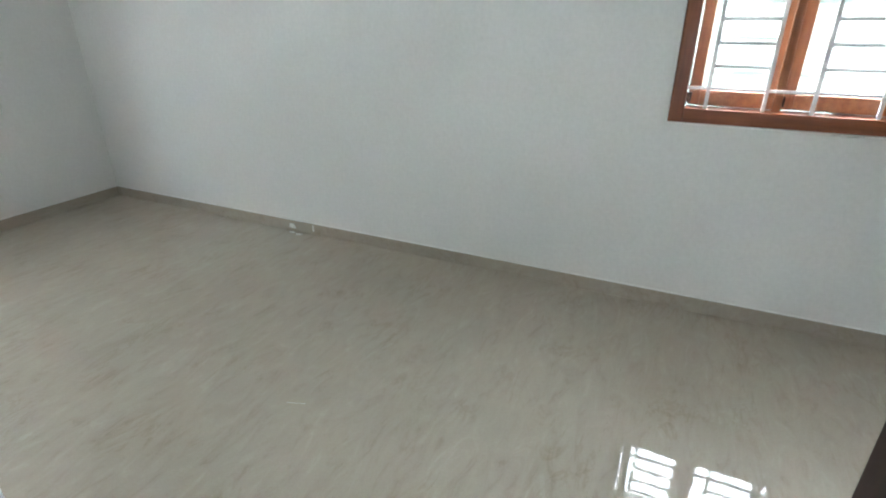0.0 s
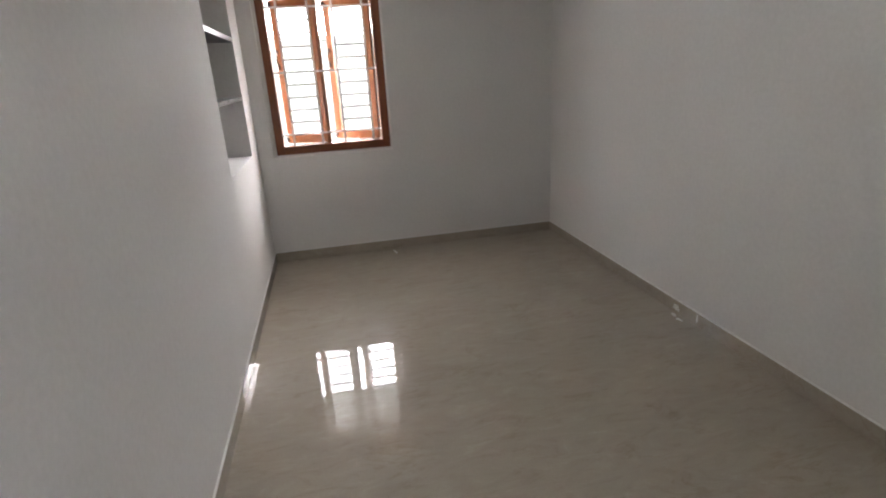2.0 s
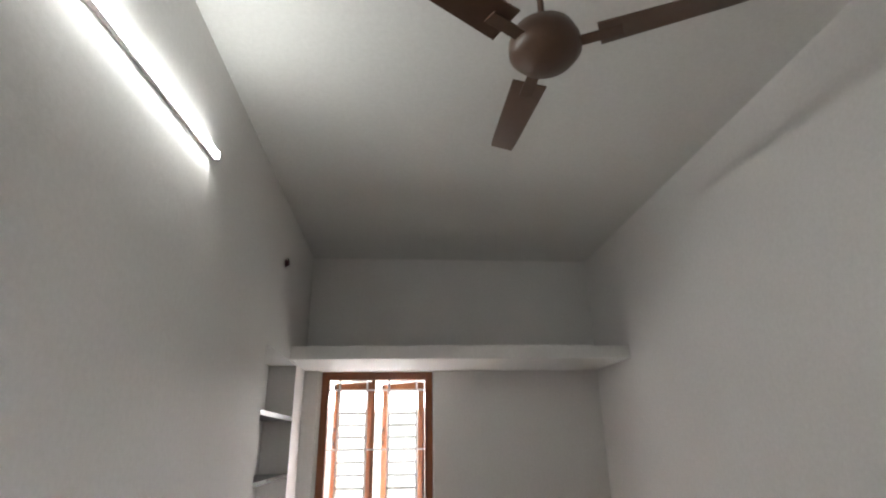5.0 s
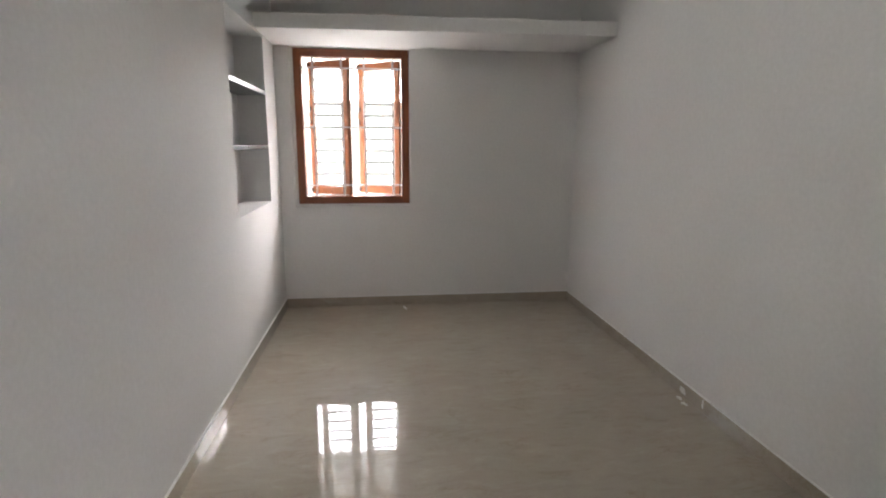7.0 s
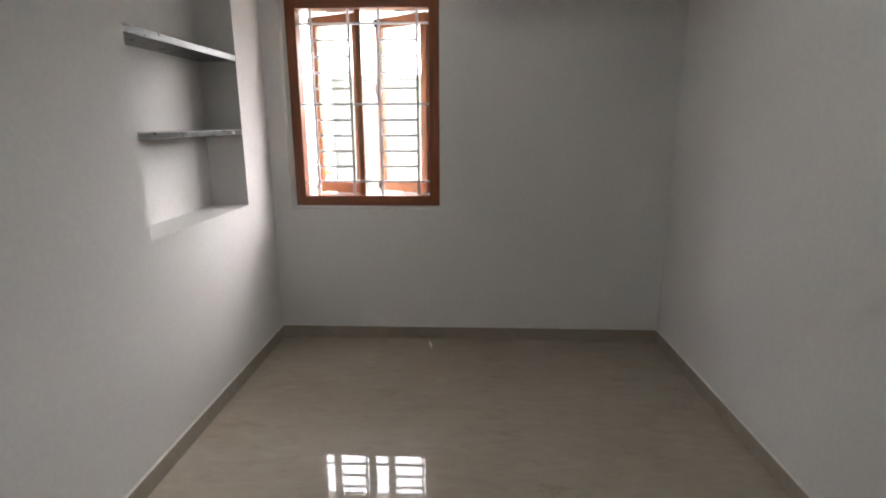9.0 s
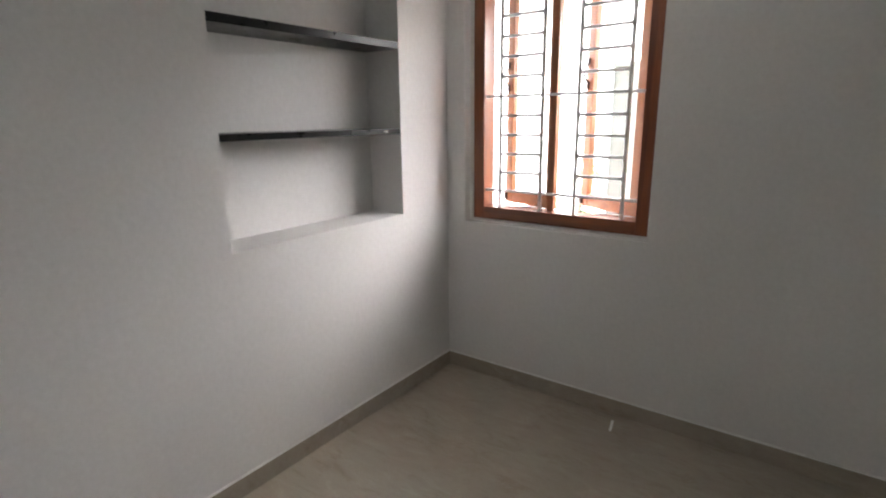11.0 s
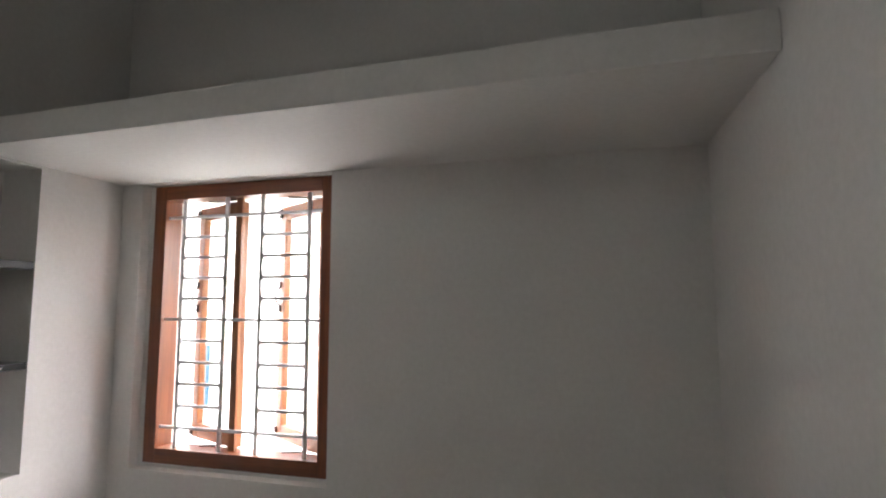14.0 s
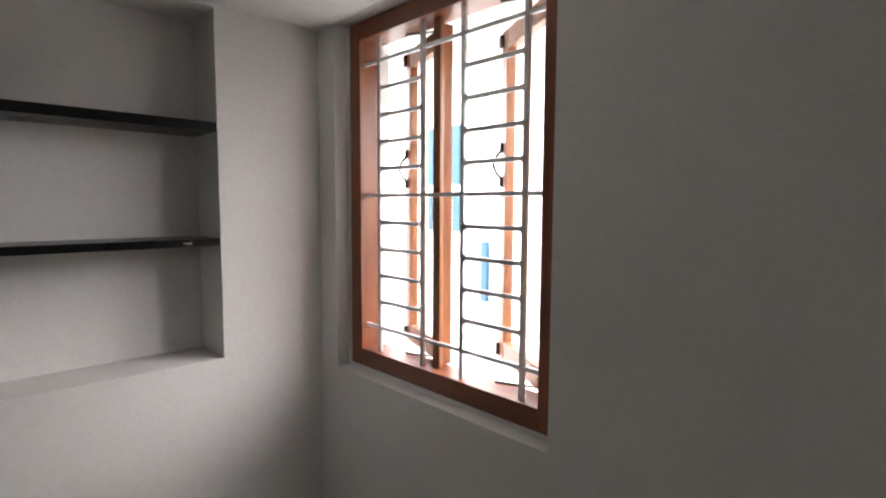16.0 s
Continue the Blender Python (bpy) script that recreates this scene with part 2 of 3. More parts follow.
def wall_mesh(u0, u1, z0, z1, thick, holes, place):
    """A wall with openings: holes are (u0, u1, z0, z1, depth), depth None goes right through. place maps (u, depth, z) to the world."""
    us = sorted({u0, u1, *[h[0] for h in holes], *[h[1] for h in holes]})
    zs = sorted({z0, z1, *[h[2] for h in holes], *[h[3] for h in holes]})
    bm = bmesh.new()
    cache = {}

    def vert(u, d, z):
        key = (round(u, 5), round(d, 5), round(z, 5))
        if key not in cache:
            cache[key] = bm.verts.new(place(u, d, z))
        return cache[key]

    def inside(a, b):
        for h in holes:
            if h[0] <= a <= h[1] and h[2] <= b <= h[3]:
                return h
        return None

    def depth_at(i, k):
        if not (0 <= i < len(us) - 1 and 0 <= k < len(zs) - 1):
            return "out"
        h = inside((us[i] + us[i + 1]) / 2, (zs[k] + zs[k + 1]) / 2)
        return 0.0 if h is None else (thick if h[4] is None else h[4])

    for i in range(len(us) - 1):
        for k in range(len(zs) - 1):
            a, b, c, d = us[i], us[i + 1], zs[k], zs[k + 1]
            e = depth_at(i, k)
            if e < thick:
                bm.faces.new((vert(a, e, c), vert(b, e, c), vert(b, e, d), vert(a, e, d)))
                bm.faces.new((vert(a, thick, c), vert(a, thick, d), vert(b, thick, d), vert(b, thick, c)))
            for di, dk, p, q in ((-1, 0, (a, c), (a, d)), (1, 0, (b, c), (b, d)), (0, -1, (a, c), (b, c)), (0, 1, (a, d), (b, d))):
                o = depth_at(i + di, k + dk)
                o = thick if o == "out" else o
                if o > e:
                    bm.faces.new((vert(p[0], e, p[1]), vert(q[0], e, q[1]), vert(q[0], o, q[1]), vert(p[0], o, p[1])))
    return bm


# ---- the room's shell ----
structure("wall_north", wall_mesh(-THICK, W + THICK, -0.1, TOP + 0.15, THICK, [(WIN1_X, WIN1_X + WIN_W, WIN_Z0, WIN_Z1, None), (WIN1_X - 0.023, WIN1_X + WIN_W + 0.006, WIN_Z0 - 0.014, WIN_Z1, 0.050)], lambda u, d, z: (u, d, z)), WALL,
          "off-white painted plaster wall with a window opening", "wall")
structure("wall_east", wall_mesh(NEAR - THICK, 0.0, -0.1, TOP + 0.15, THICK, [(WIN2_Y - WIN_W, WIN2_Y, WIN_Z0 + WIN2_UP, WIN_Z1 + WIN2_UP, None), (WIN2_Y - WIN_W - 0.008, WIN2_Y + 0.008, WIN_Z0 + WIN2_UP - 0.008, WIN_Z1 + WIN2_UP, 0.013)], lambda u, d, z: (W + d, u, z)), WALL,
          "off-white painted plaster wall with a window opening", "wall")
structure("wall_west", wall_mesh(NEAR - THICK, 0.0, -0.1, TOP + 0.15, THICK, [(NICHE[0], NICHE[1], NICHE[2], NICHE[3], 0.20), (DOOR_Y0, DOOR_Y1, 0.0, DOOR_H, None)], lambda u, d, z: (-d, u, z)), WALL,
          "off-white painted plaster wall with a shelf niche and a doorway", "wall")
structure("wall_south", wall_mesh(0.0, W, -0.1, TOP + 0.15, THICK, [], lambda u, d, z: (u, NEAR - d, z)), WALL,
          "plain off-white painted plaster wall", "wall")
structure("ceiling", boxed(-0.0, W, NEAR, 0.0, TOP, TOP + 0.14), CEIL, "plain white painted concrete ceiling", "ceiling")
loft = boxed(0.002, W - 0.002, -0.640, -0.001, 2.106, 2.200, 0.004)
for v in loft.verts:      # the front edge runs a little out of square
    if v.co.y < -0.3:
        v.co.y -= 0.064 * v.co.x / W
structure("loft_slab", loft, WALL, "white painted concrete loft shelf above the window", "loft slab")

# hall behind the doorway
structure("wall_hall_west", boxed(-2.75, -2.55, -6.2, -2.6, -0.1, TOP + 0.1), WALL, "plain off-white hall wall", "wall")
# unseen opening added here so daylight reaches the east wall through the doorway
structure("wall_hall_north", wall_mesh(-2.55, -THICK - 0.001, -0.1, TOP + 0.1, 0.2, [(-2.2, -1.1, 0.9, 2.1, None)], lambda u, d, z: (u, -2.8 + d, z)), WALL, "off-white hall wall with an unseen opening added to let daylight in", "wall")
structure("wall_hall_south", boxed(-2.55, -THICK - 0.001, -6.2, -6.0, -0.1, TOP + 0.1), WALL, "plain off-white hall wall", "wall")
structure("ceiling_hall", boxed(-2.55, -THICK, -6.0, -2.8, TOP, TOP + 0.1), CEIL, "plain white hall ceiling", "ceiling")
structure("floor_hall", boxed(-2.55, 0.0, -6.0, -2.8, -0.1, -0.002), FLOOR, "polished beige hall floor", "floor")

# skirting: a tile strip on each wall, with a putty edge on its top
SK = 0.009


def skirting(name, x0, x1, y0, y1):
    structure(name, boxed(x0, x1, y0, y1, 0.0, SKIRT - 0.006, 0.0015), SKIRTING, "polished beige stone-look skirting tile", "skirting")
    structure("trim_" + name, boxed(x0, x1, y0, y1, SKIRT - 0.006, SKIRT, 0.0015), PUTTY, "thin white putty edge on top of the skirting", "trim")


skirting("baseboard_north", SK, W - SK, -SK, -0.0005)
skirting("baseboard_east", W - SK, W - 0.0005, NEAR + SK, -0.0006)
skirting("baseboard_west_far", 0.0005, SK, DOOR_Y1 + 0.07, -0.0006)
skirting("baseboard_west_near", 0.0005, SK, NEAR + SK, DOOR_Y0 - 0.07)
skirting("baseboard_south", SK, W - SK, NEAR + 0.0005, NEAR + SK)


# ---- windows ----
F0, F1 = 0.050, 0.150      # the frame's front and back, behind the wall's face
FACE = 0.063
SASH_T = 0.032


def build_window(name, m, label, turns, edge=0.0):
    win = empty(name, m, label, "window", kind="structure")
    z0, z1 = WIN_Z0 + 0.001, WIN_Z1 - 0.001
    across = FRAME_X if abs(m[0][0]) > 0.5 else FRAME_Y
    part("jamb", boxed(0.001, FACE, F0, F1, z0, z1, 0.003), FRAME_V, win)
    part("jamb", boxed(WIN_W - FACE, WIN_W - 0.001, F0, F1, z0, z1, 0.003), FRAME_V, win)
    part("frame_head", boxed(FACE, WIN_W - FACE, F0, F1, z1 - FACE, z1, 0.003), across, win)
    part("frame_sill", boxed(FACE, WIN_W - FACE, F0, F1, z0, z0 + FACE, 0.003), across, win)
    if edge:      # white strips paint in the sky-lit plaster return where it meets the frame
        part("lit_return_strip", boxed(-0.007, 0.0005, edge - 0.002, F0 + 0.004, z0 - 0.007, z1, 0.001), PUTTY, win, "thin white strip standing in for the sky-lit plaster return")
        part("lit_return_strip", boxed(0.001, WIN_W + 0.006, edge - 0.002, F0 + 0.004, z0 - 0.007, z0 - 0.0005, 0.001), PUTTY, win, "thin white strip standing in for the sky-lit plaster return")
    iz0, iz1 = z0 + FACE, z1 - FACE
    # grille of welded square bars
    grille = part("grille", boxed(FACE - 0.006, WIN_W - FACE + 0.006, 0.0700, 0.0820, 1.4918, 1.5042, 0.002), GRILLE, win, "grey painted steel window grille")
    for z in (1.026, 1.960):
        part("grille_bar", boxed(FACE - 0.006, WIN_W - FACE + 0.006, 0.0700, 0.0820, z - 0.0062, z + 0.0062, 0.002), GRILLE, grille)
    xs = (0.147, 0.373, 0.553, 0.782)
    for x in xs:
        part("grille_bar", boxed(x - 0.0077, x + 0.0077, 0.0685, 0.0815, iz0 - 0.004, iz1 + 0.004, 0.002), GRILLE, grille)
    part("centre_bar", boxed(0.407, 0.441, 0.086, 0.104, iz0, iz1, 0.004), SASH_V, grille, "slim brown wooden centre bar")
    for a, b in ((xs[0], xs[1]), (xs[2], xs[3])):
        for lo, hi in ((1.026, 1.498), (1.498, 1.960)):
            for i in range(1, 5):
                z = lo + (hi - lo) * i / 5
                rung = boxed(a, b, 0.0715, 0.0805, z - 0.0064, z + 0.0064, 0.0015)
                for x, d in ((a, 1), (b, -1)):      # weld fillets
                    for up in (-1, 1):
                        v = [rung.verts.new((x + d * u, y, z + up * h)) for y in (0.072, 0.080) for u, h in ((0.006, 0.004), (0.017, 0.004), (0.006, 0.014))]
                        for f in ((0, 1, 2), (3, 4, 5), (0, 1, 4, 3), (1, 2, 5, 4), (2, 0, 3, 5)):
                            rung.faces.new([v[k] for k in f])
                part("grille_rung", rung, GRILLE, grille)
    # two sashes, hinged on the right-hand side and pushed open outwards
    sz0, sz1 = iz0 + 0.006, iz1 - 0.012
    for hx, turn, sash_w in ((0.422, turns[0], 0.354), (0.835, turns[1], 0.395)):
        sash = new("sash")
        sash.parent = win
        sash.location = (hx, 0.118, 0)
        sash.rotation_euler = (0, 0, radians(-turn))
        sash["label"] = "varnished wooden casement sash pushed open"
        st = 0.048
        part("stile", boxed(-st, 0, 0, SASH_T, sz0, sz1, 0.003), SASH_V, sash)
        part("stile", boxed(-sash_w, -sash_w + st, 0, SASH_T, sz0, sz1, 0.003), SASH_V, sash)
        part("rail", boxed(-sash_w + st, -st, 0.001, SASH_T - 0.001, sz1 - 0.062, sz1, 0.003), SASH_X, sash)
        part("rail", boxed(-sash_w + st, -st, 0.001, SASH_T - 0.001, sz0, sz0 + 0.066, 0.003), SASH_X, sash)
        pane = part("glass_pane", boxed(-sash_w + st, -st, 0.015, 0.019, sz0 + 0.066, sz1 - 0.062), GLASS, sash)
        pane.visible_shadow = False
        # pull handle on the free stile, with its two feet
        hb = bmesh.new()
        hxx, hz = -sash_w + 0.014, 1.60
        pts = [(hxx, -0.004 - 0.026 * math.sin(math.pi * i / 8), hz - 0.045 + 0.09 * i / 8) for i in range(9)]
        for a, b in zip(pts, pts[1:]):
            rod(hb, a, b, 0.0045, 8)
        for s in (-1, 1):
            lathe_z = hz + s * 0.056
            box(hb, hxx - 0.008, hxx + 0.008, -0.008, 0.0, lathe_z - 0.016, lathe_z + 0.016, 0.003)
        part("handle", hb, IRON, sash, "dark bronze pull handle", True)
        # drop bolt down the free edge, in two guides
        if turn > 25:
            db = bmesh.new()
            rod(db, (-sash_w - 0.008, 0.016, 1.01), (-sash_w - 0.008, 0.016, 1.64), 0.0035, 8)
            for zz in (1.10, 1.17, 1.60):
                box(db, -sash_w - 0.014, -sash_w - 0.0005, 0.008, 0.024, zz - 0.006, zz + 0.006, 0.001)
            part("drop_bolt", db, IRON, sash, "dark thin drop bolt")
        # corner catch blocks and friction stays
        for zz in (sz0 + 0.012, sz1 - 0.052):
            part("catch", boxed(-sash_w - 0.006, -sash_w + 0.014, -0.010, 0.012, zz, zz + 0.042, 0.003), IRON, sash, "dark bronze catch")
        for zz in (sz0 - 0.004, sz1 + 0.003):
            sb = bmesh.new()
            box(sb, -0.20, -0.01, 0.010, 0.022, zz - 0.0015, zz + 0.0015)
            part("stay", sb, STEEL, sash, "steel friction stay")
    for hx in (0.422, 0.835):
        for zz in (iz0 + 0.003, iz1 - 0.004):
            sb = bmesh.new()
            p0 = Vector((hx - 0.19, 0.125, zz))
            p1 = p0 + Vector((0.13, 0.055, 0))
            rod(sb, p0, p1, 0.004, 6)
            part("stay_arm", sb, STEEL, win, "steel friction stay arm")
    return win


build_window("window_1", pose(WIN1_X, 0, 0), "brown varnished wooden window with two sashes ajar and a grey grille", (20, 30))
build_window("window_2", pose(W - 0.036, WIN2_Y, WIN2_UP, 0, 0, -90), "brown varnished wooden window with two sashes barely ajar and a grey grille", (3.5, 4), 0.036)

# ---- door ----
door = empty("door_1", pose(0, DOOR_Y0, 0), "dark brown wooden door standing open beside its frame", "door", kind="structure")
part("door_jamb", boxed(-0.229, -0.13, 0.001, 0.06, 0, DOOR_H - 0.001, 0.004), DOOR_WOOD, door)
part("door_jamb", boxed(-0.229, -0.13, DOOR_Y1 - DOOR_Y0 - 0.06, DOOR_Y1 - DOOR_Y0 - 0.001, 0, DOOR_H - 0.001, 0.004), DOOR_WOOD, door)
part("door_head", boxed(-0.229, -0.13, 0.06, DOOR_Y1 - DOOR_Y0 - 0.06, DOOR_H - 0.06, DOOR_H - 0.001, 0.004), DOOR_WOOD, door)
leaf = new("leaf")
leaf.parent = door
leaf.location, leaf.rotation_euler = (0.014, 0.015, 0), (0, 0, radians(-9.5))
part("leaf_board", boxed(0, 0.87, -0.035, 0.0, 0.012, 2.03, 0.003), DOOR_WOOD, leaf)
for z0, z1 in ((0.2, 0.95), (1.1, 1.85)):
    part("door_panel", boxed(0.12, 0.75, -0.041, 0.006, z0, z1, 0.004), DOOR_WOOD, leaf)
hb = bmesh.new()
rod(hb, (0.81, 0.0, 1.02), (0.81, 0.05, 1.02), 0.009)
rod(hb, (0.81, 0.05, 1.02), (0.70, 0.05, 1.02), 0.008)
part("door_handle", hb, STEEL, leaf, "steel lever handle", True)

# ---- niche shelves ----
for z0, z1 in ((1.702, 1.7325), (1.3265, 1.3515)):
    sh = bmesh.new()
    box(sh, -0.1995, -0.002, NICHE[0] + 0.0005, NICHE[1] - 0.0005, z0, z1, 0.002)
    tagged(new("niche_shelf", mesh_of("niche_shelf", sh, GRANITE)), "black granite shelf set in the wall niche", "shelf", "niche shelves")

# ---- tube light on the left wall ----
TUBE_Y0, TUBE_Y1, TUBE_Z = -3.70, -2.50, 2.60
tube = empty("tube_light", pose(0, (TUBE_Y0 + TUBE_Y1) / 2, TUBE_Z, 4.5), "lit white LED batten light fixed high on the wall", "tube light")
h = (TUBE_Y1 - TUBE_Y0) / 2
part("batten", boxed(0.0005, 0.019, -h, h, -0.0175, 0.0175, 0.003), WHITE_PLASTIC, tube)
tb = bmesh.new()      # a half-round diffuser on the front of the batten
arc = [(0.0192 + 0.015 * math.sin(math.pi * i / 10), 0.0155 * math.cos(math.pi * i / 10)) for i in range(11)]
ends = [[tb.verts.new((x, y, z)) for x, z in arc] for y in (-h + 0.02, h - 0.02)]
for i in range(10):
    tb.faces.new((ends[0][i], ends[0][i + 1], ends[1][i + 1], ends[1][i]))
tb.faces.new((ends[0][0], ends[1][0], ends[1][10], ends[0][10]))
for e in ends:
    tb.faces.new(e)
part("diffuser", tb, TUBE_GLOW, tube, "glowing white diffuser")
for s in (-1, 1):
    part("end_cap", boxed(0.0193, 0.037, min(s * h, s * (h - 0.0195)), max(s * h, s * (h - 0.0195)), -0.0185, 0.0185, 0.004), WHITE_PLASTIC, tube)

# ---- ceiling fan ----
FAN_X, FAN_Y, FAN_Z = 1.223, -3.12, 2.72
fan = empty("ceiling_fan", pose(FAN_X, FAN_Y, FAN_Z), "brown three-bladed ceiling fan at rest under the ceiling", "ceiling fan")
fb = bmesh.new()
lathe(fb, [(0.02, 0.09), (0.06, 0.085), (0.10, 0.06), (0.115, 0.02), (0.115, -0.015), (0.09, -0.045), (0.03, -0.06)])
part("motor", fb, FAN_BROWN, fan, smooth=True)
fb = bmesh.new()
rod(fb, (0, 0, 0.08), (0, 0, TOP - FAN_Z - 0.03), 0.011, 14)
part("down_rod", fb, FAN_BROWN, fan, smooth=True)
fb = bmesh.new()
lathe(fb, [(0.02, TOP - FAN_Z - 0.09), (0.055, TOP - FAN_Z - 0.04), (0.062, TOP - FAN_Z - 0.0005)])
part("canopy", fb, FAN_BROWN, fan, smooth=True)
for k in range(3):
    blade = bmesh.new()
    a = radians(92.9 + 120 * k)
    secs = []
    for i in range(9):
        r = 0.17 + 0.43 * i / 8
        wdt = 0.060 - 0.013 * i / 8 - (0.003 if i == 8 else 0)
        row = []
        for s, t in ((-1, -1), (1, -1), (1, 1), (-1, 1)):
            row.append(blade.verts.new((r, s * wdt, s * 0.010 + t * 0.0025)))
        secs.append(row)
    for p, q in zip(secs, secs[1:]):
        for i in range(4):
            blade.faces.new((p[i], p[(i + 1) % 4], q[(i + 1) % 4], q[i]))
    blade.faces.new(secs[0][::-1])
    blade.faces.new(secs[-1])
    bmesh.ops.rotate(blade, verts=blade.verts, cent=(0, 0, 0), matrix=Matrix.Rotation(a, 3, "Z"))
    bl = part("blade", blade, FAN_BROWN, fan)
    arm = bmesh.new()
    box(arm, 0.09, 0.24, -0.022, 0.022, -0.008, -0.003, 0.001)
    bmesh.ops.rotate(arm, verts=arm.verts, cent=(0, 0, 0), matrix=Matrix.Rotation(a, 3, "Z"))
    part("blade_arm", arm, FAN_BROWN, fan)

# ---- round plug over an old wire hole ----
plug = empty("wall_plug", pose(0, -1.05, 2.684), "round dark maroon plastic plug high on the wall", "wall plug")
wb = bmesh.new()
rod(wb, (0.0005, 0.0, 0.0), (0.006, 0.0, 0.0), 0.027, 24)
part("rim", wb, MAROON, plug)
wb = bmesh.new()
rod(wb, (0.006, 0.0, 0.0), (0.020, 0.0, 0.0), 0.021, 24)
rod(wb, (0.020, 0.0, 0.0), (0.024, 0.0, 0.0), 0.017, 24)
part("cap", wb, MAROON, plug, smooth=False)
wb = bmesh.new()
rod(wb, (0.012, 0.004, 0.018), (0.016, 0.010, 0.034), 0.005, 8)
part("wire_end", wb, BLACK_RUBBER, plug)

# ---- outside ----
structure("ground", boxed(-60, 60, -60, 60, GROUND - 0.3, GROUND), EARTH, "pale grey concrete yard round the house", "ground")
HOUSE_H = 4.3
house = empty("neighbour_house", pose(-0.6, 5.0, GROUND), "white painted neighbouring house with light blue shutters", "house")
part("house_wall", wall_mesh(-11, -0.3, 0, HOUSE_H, 0.25, [(-5.20, -5.105, 1.222 - GROUND, 1.573 - GROUND, 0.12)], lambda u, d, z: (u, d, z)), HOUSE_PAINT, house)
part("side_wall", boxed(-0.55, -0.3, 0.25, 6.0, 0, HOUSE_H), HOUSE_PAINT, house)
part("roof_slab", boxed(-11.3, -0.15, -0.2, 6.2, HOUSE_H, HOUSE_H + 0.15, 0.01), HOUSE_PAINT, house)
# the neighbour's window: two blue shutters above, a louvre in a blue surround below
for x0, x1 in ((-4.31, -4.02), (-3.82, -3.55)):
    part("shutter", boxed(x0, x1, -0.035, -0.0005, 1.80 - GROUND, 2.735 - GROUND, 0.004), BLUE, house, "light blue painted shutter")
for x0, x1 in ((-4.30, -4.205), (-3.695, -3.545)):
    part("louvre_frame", boxed(x0, x1, -0.030, -0.0005, 1.04 - GROUND, 1.685 - GROUND, 0.004), BLUE, house, "light blue painted surround")
for k in range(9):
    z = 1.06 + 0.069 * k - GROUND
    for x0, x1 in ((-4.20, -4.05), (-3.82, -3.70)):
        part("louvre_slat", boxed(x0, x1, -0.024, -0.0005, z, z + 0.036, 0.002), DARK_SLOT, house)
part("down_pipe", boxed(-3.03, -2.91, -0.08, -0.0005, -0.02 - GROUND, 0.905 - GROUND, 0.012), BLUE, house, "light blue painted pipe casing")
far_wall = empty("compound_wall", pose(-0.895, 5.26, GROUND), "old dark cement compound wall at the end of the yard", "wall")
part("wall_body", boxed(0, 14, 0, 0.2, 0, 2.5, 0.004), WEATHERED, far_wall)
part("coping", boxed(-0.0, 14.0, -0.04, 0.24, 2.5, 2.57, 0.006), WEATHERED, far_wall)
for k in range(5):
    part("pier", boxed(0.2 + 3.2 * k, 0.5 + 3.2 * k, -0.06, -0.0005, 0, 2.5, 0.004), WEATHERED, far_wall)
side_wall = empty("compound_wall", pose(W + THICK + 1.0, 0, GROUND), "old greenish cement compound wall beside the house", "wall")
part("wall_body", boxed(0, 0.2, -9, 5.0, 0, 2.2, 0.004), MOSSY, side_wall)
for k in range(1, 11):
    part("course", boxed(-0.012, -0.0005, -9, 0.4, 0.2 * k - 0.09, 0.2 * k + 0.09, 0.004), MOSSY, side_wall)
part("coping", boxed(-0.04, 0.24, -9, 5.05, 2.2, 2.26, 0.006), MOSSY, side_wall)


def build_tree(place, height, spread, leaves, label, leaf_mat, seed):
    rnd = random.Random(seed)
    tree = empty("tree", place, label, "tree")
    tb = bmesh.new()
    spots = []
    trunk = [Vector((0.05 * math.sin(2.1 * i), 0.04 * math.cos(1.7 * i), height * 0.55 * i / 5)) for i in range(6)]
    for i, (a, b) in enumerate(zip(trunk, trunk[1:])):
        rod(tb, a, b, 0.07 * height / 3 * (1 - 0.12 * i), 8)
    for k in range(7):
        a = trunk[2 + k % 4]
        d = Vector((math.cos(k * 2.4), math.sin(k * 2.4), 0.75 + 0.3 * rnd.random()))
        b = a + d * spread * (0.5 + 0.4 * rnd.random())
        rod(tb, a, b, 0.022 * height / 3, 6)
        spots += [a.lerp(b, 0.55), a.lerp(b, 0.8), b]
    part("trunk", tb, BARK, tree)
    cb = bmesh.new()
    for i in range(leaves):
        c = rnd.choice(spots) + Vector((rnd.gauss(0, 1), rnd.gauss(0, 1), rnd.gauss(0, 0.8))) * spread * 0.24
        q = Euler((rnd.uniform(-1.2, 1.2), rnd.uniform(-1.2, 1.2), rnd.uniform(0, 6.28))).to_matrix()
        s = rnd.uniform(0.05, 0.11)
        v = [cb.verts.new(c + q @ Vector(o)) for o in ((-s, 0, 0), (0, -0.38 * s, 0.1 * s), (1.1 * s, 0, 0), (0, 0.38 * s, 0.1 * s))]
        cb.faces.new(v)
    part("crown", cb, leaf_mat, tree)
    return tree


build_tree(pose(-0.93, 4.3, GROUND), 2.3, 0.22, 60, "small leafy green tree behind the yard", LEAF, 3)

# concrete sunshades over the windows
shade = boxed(-0.15, 1.35, THICK, THICK + 0.78, 2.10, 2.19, 0.006)
for v in shade.verts:
    if v.co.y > THICK + 0.4:
        v.co.z -= 0.09
structure("sunshade_north", shade, OUTER, "white concrete sunshade over the window", "sunshade")
structure("sunshade_east", boxed(W + THICK, W + THICK + 0.6, -5.4, -3.85, 2.22, 2.30, 0.006), OUTER, "white concrete sunshade over the window", "sunshade")

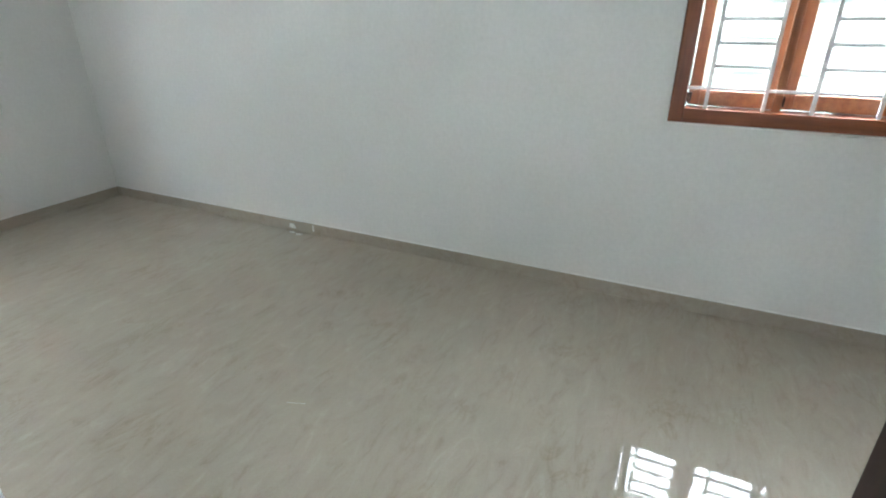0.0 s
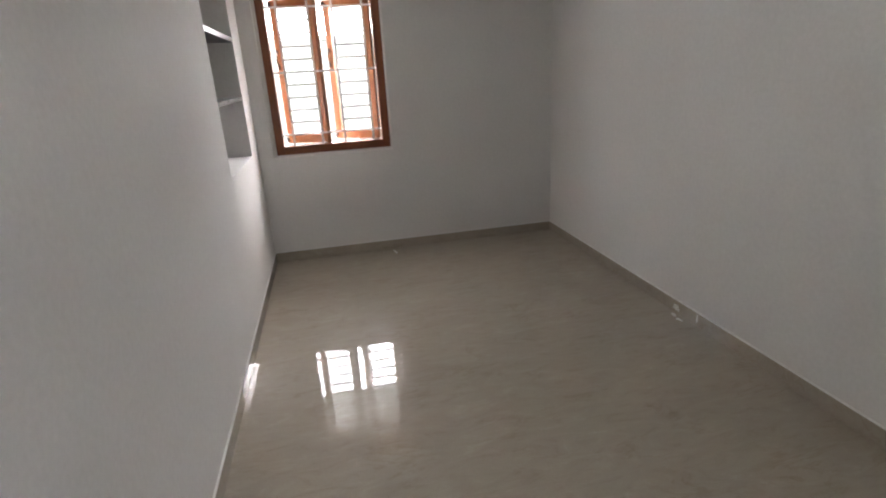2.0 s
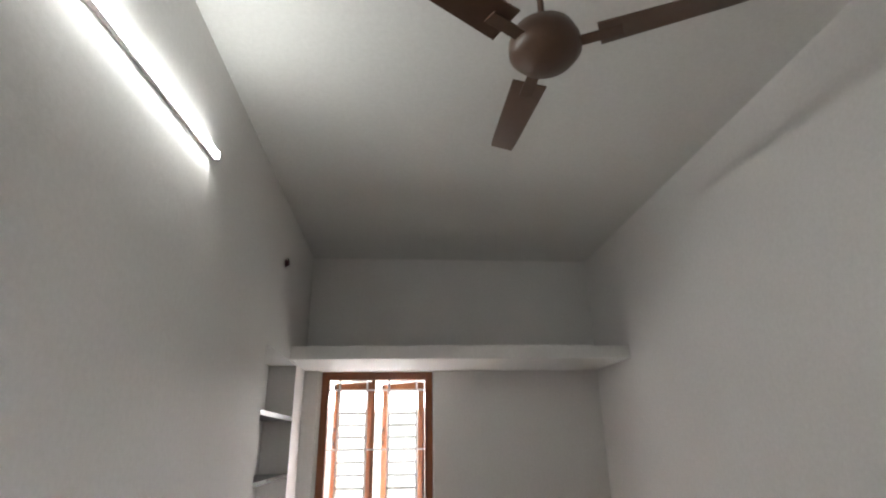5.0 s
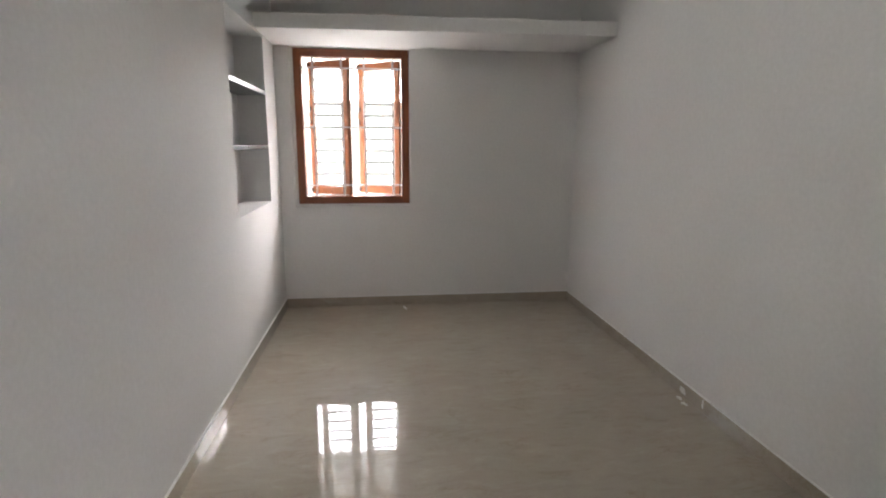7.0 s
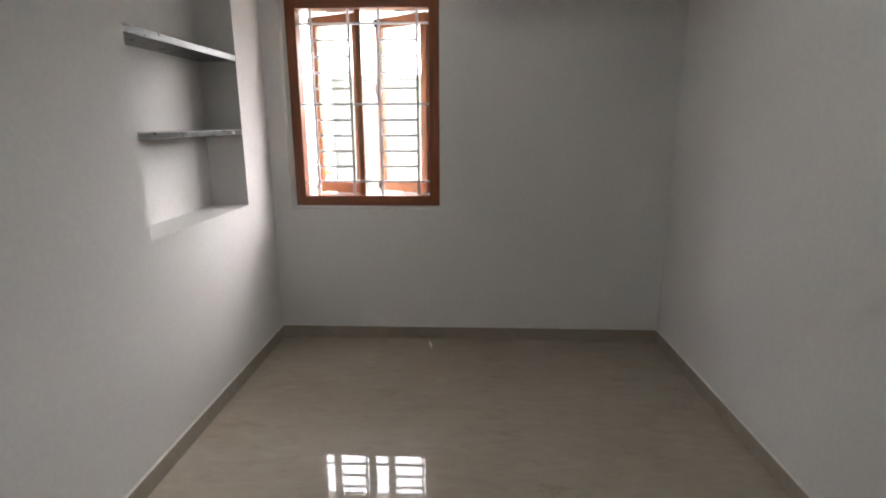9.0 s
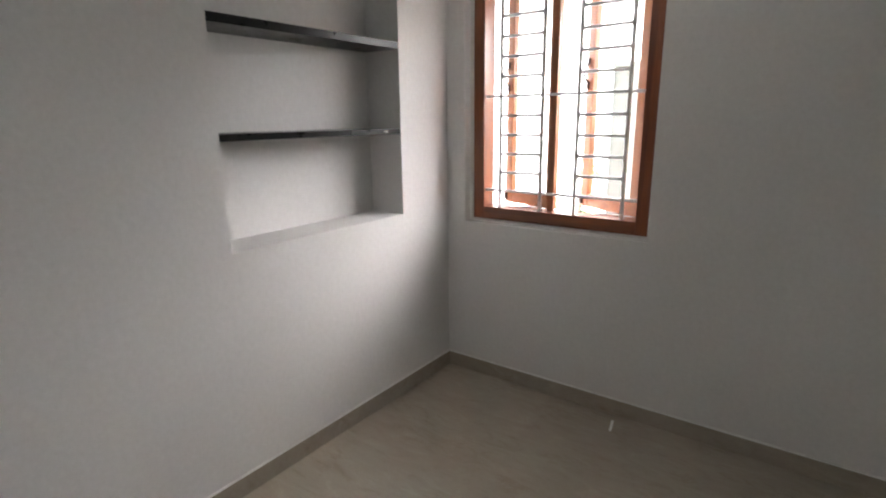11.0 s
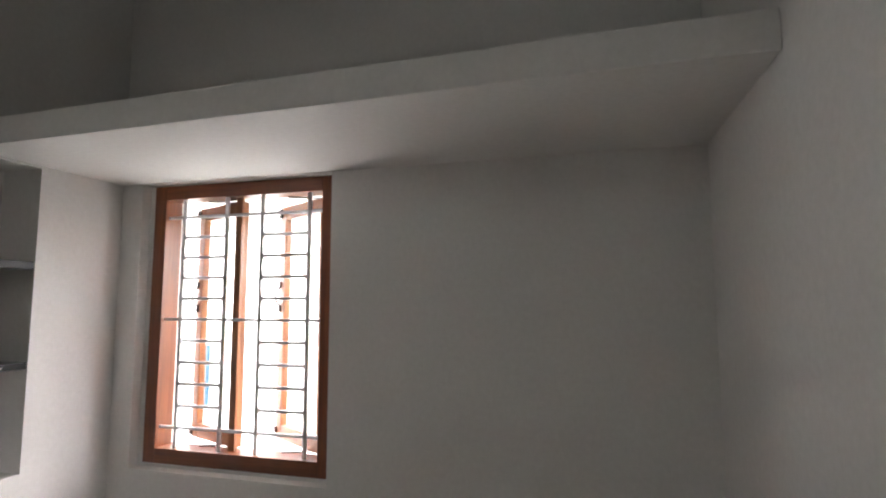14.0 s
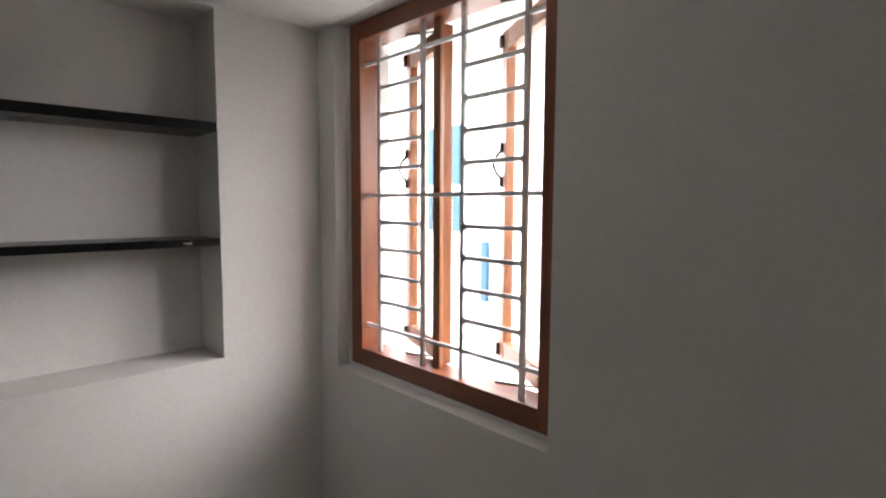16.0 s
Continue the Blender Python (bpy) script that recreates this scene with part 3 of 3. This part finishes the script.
# ---- marks on the floor ----
mk = bmesh.new()
rod(mk, (0.985, -0.06, 0.0012), (1.003, -0.15, 0.0012), 0.006, 6)
for v in mk.verts:
    v.co.z = 0.0006 + max(0.0, (v.co.z - 0.001)) * 0.15
tagged(new("paint_smear", mesh_of("paint_smear", mk, PUTTY)), "short white putty smear on the floor tile", "paint smear")

# thin pale patches on the skirting and on the floor beside it
rnd = random.Random(11)


def smear(cu, cv, ru, rv, place, label):
    sm = bmesh.new()
    ring = []
    for i in range(14):
        a = 2 * math.pi * i / 14
        k = rnd.uniform(0.55, 1.1)
        ring.append((cu + ru * k * math.cos(a), cv + rv * k * math.sin(a)))
    front = [sm.verts.new(place(u, v, 0.0009)) for u, v in ring]
    back = [sm.verts.new(place(u, v, 0.0002)) for u, v in ring]
    sm.faces.new(front)
    for i in range(14):
        sm.faces.new((front[i], front[i - 1], back[i - 1], back[i]))
    bmesh.ops.recalc_face_normals(sm, faces=sm.faces)
    tagged(new("pale_patch", mesh_of("pale_patch", sm, PALE_MARK)), label, "putty smear", "putty smears")


for cy, cz, ry, rz in ((-1.870, 0.034, 0.034, 0.024), (-2.052, 0.042, 0.010, 0.032)):
    smear(cy, cz, ry, rz, lambda y, z, h: (W - SK - h, y, z), "faint pale patch on the skirting tile")
for cx, cy, rx, ry in ((2.420, -1.885, 0.014, 0.026), (2.410, -1.950, 0.016, 0.026)):
    smear(cx, cy, rx, ry, lambda x, y, h: (x, y, h), "faint pale patch on the floor by the skirting")
# glint near the lower shelf's right end, painted as a pale patch
smear(-0.477, 1.338, 0.016, 0.006, lambda y, z, h: (-0.002 + h, y, z), "small white patch painted as a glint on the front edge of the shelf")
for x0, x1 in ((0.36, 0.70), (1.05, 1.25)):
    structure("trim_joint", boxed(x0, x1, -SK - 0.0024, -SK - 0.0002, 0.0, 0.0014), GROUT, "thin pale grout line along the skirting", "trim")
sc = bmesh.new()
rod(sc, (1.02, -3.04, 0.0009), (1.045, -3.11, 0.0009), 0.0010, 6)
for v in sc.verts:
    v.co.z = 0.0004 + max(0.0, v.co.z - 0.0009) * 0.2
tagged(new("scratch_mark", mesh_of("scratch_mark", sc, PALE_MARK)), "fine pale scratch on the floor tile", "scratch mark")

# ---- floor of large polished tiles ----
floor = structure("floor", boxed(0.0, W, NEAR, 0.0, -0.1, -0.006), GROUT, "glossy beige vitrified tile floor with faint veins", "floor")
TW, TL, GAP = 0.60, 0.60, 0.0001
tiles = {}
x = 0.0
while x < W - 0.01:
    x1 = min(x + TW, W)
    y = 0.0
    while y > NEAR + 0.01:
        y1 = max(y - TL, NEAR)
        size = (round(x1 - x, 4), round(y - y1, 4))
        if size not in tiles:
            tiles[size] = mesh_of("tile", boxed(GAP, size[0] - GAP, -size[1] + GAP, -GAP, -0.006, 0.0), FLOOR)
        t = new("tile", tiles[size])
        t.parent = floor
        t.location = (x, y, 0)
        y = y1
    x = x1
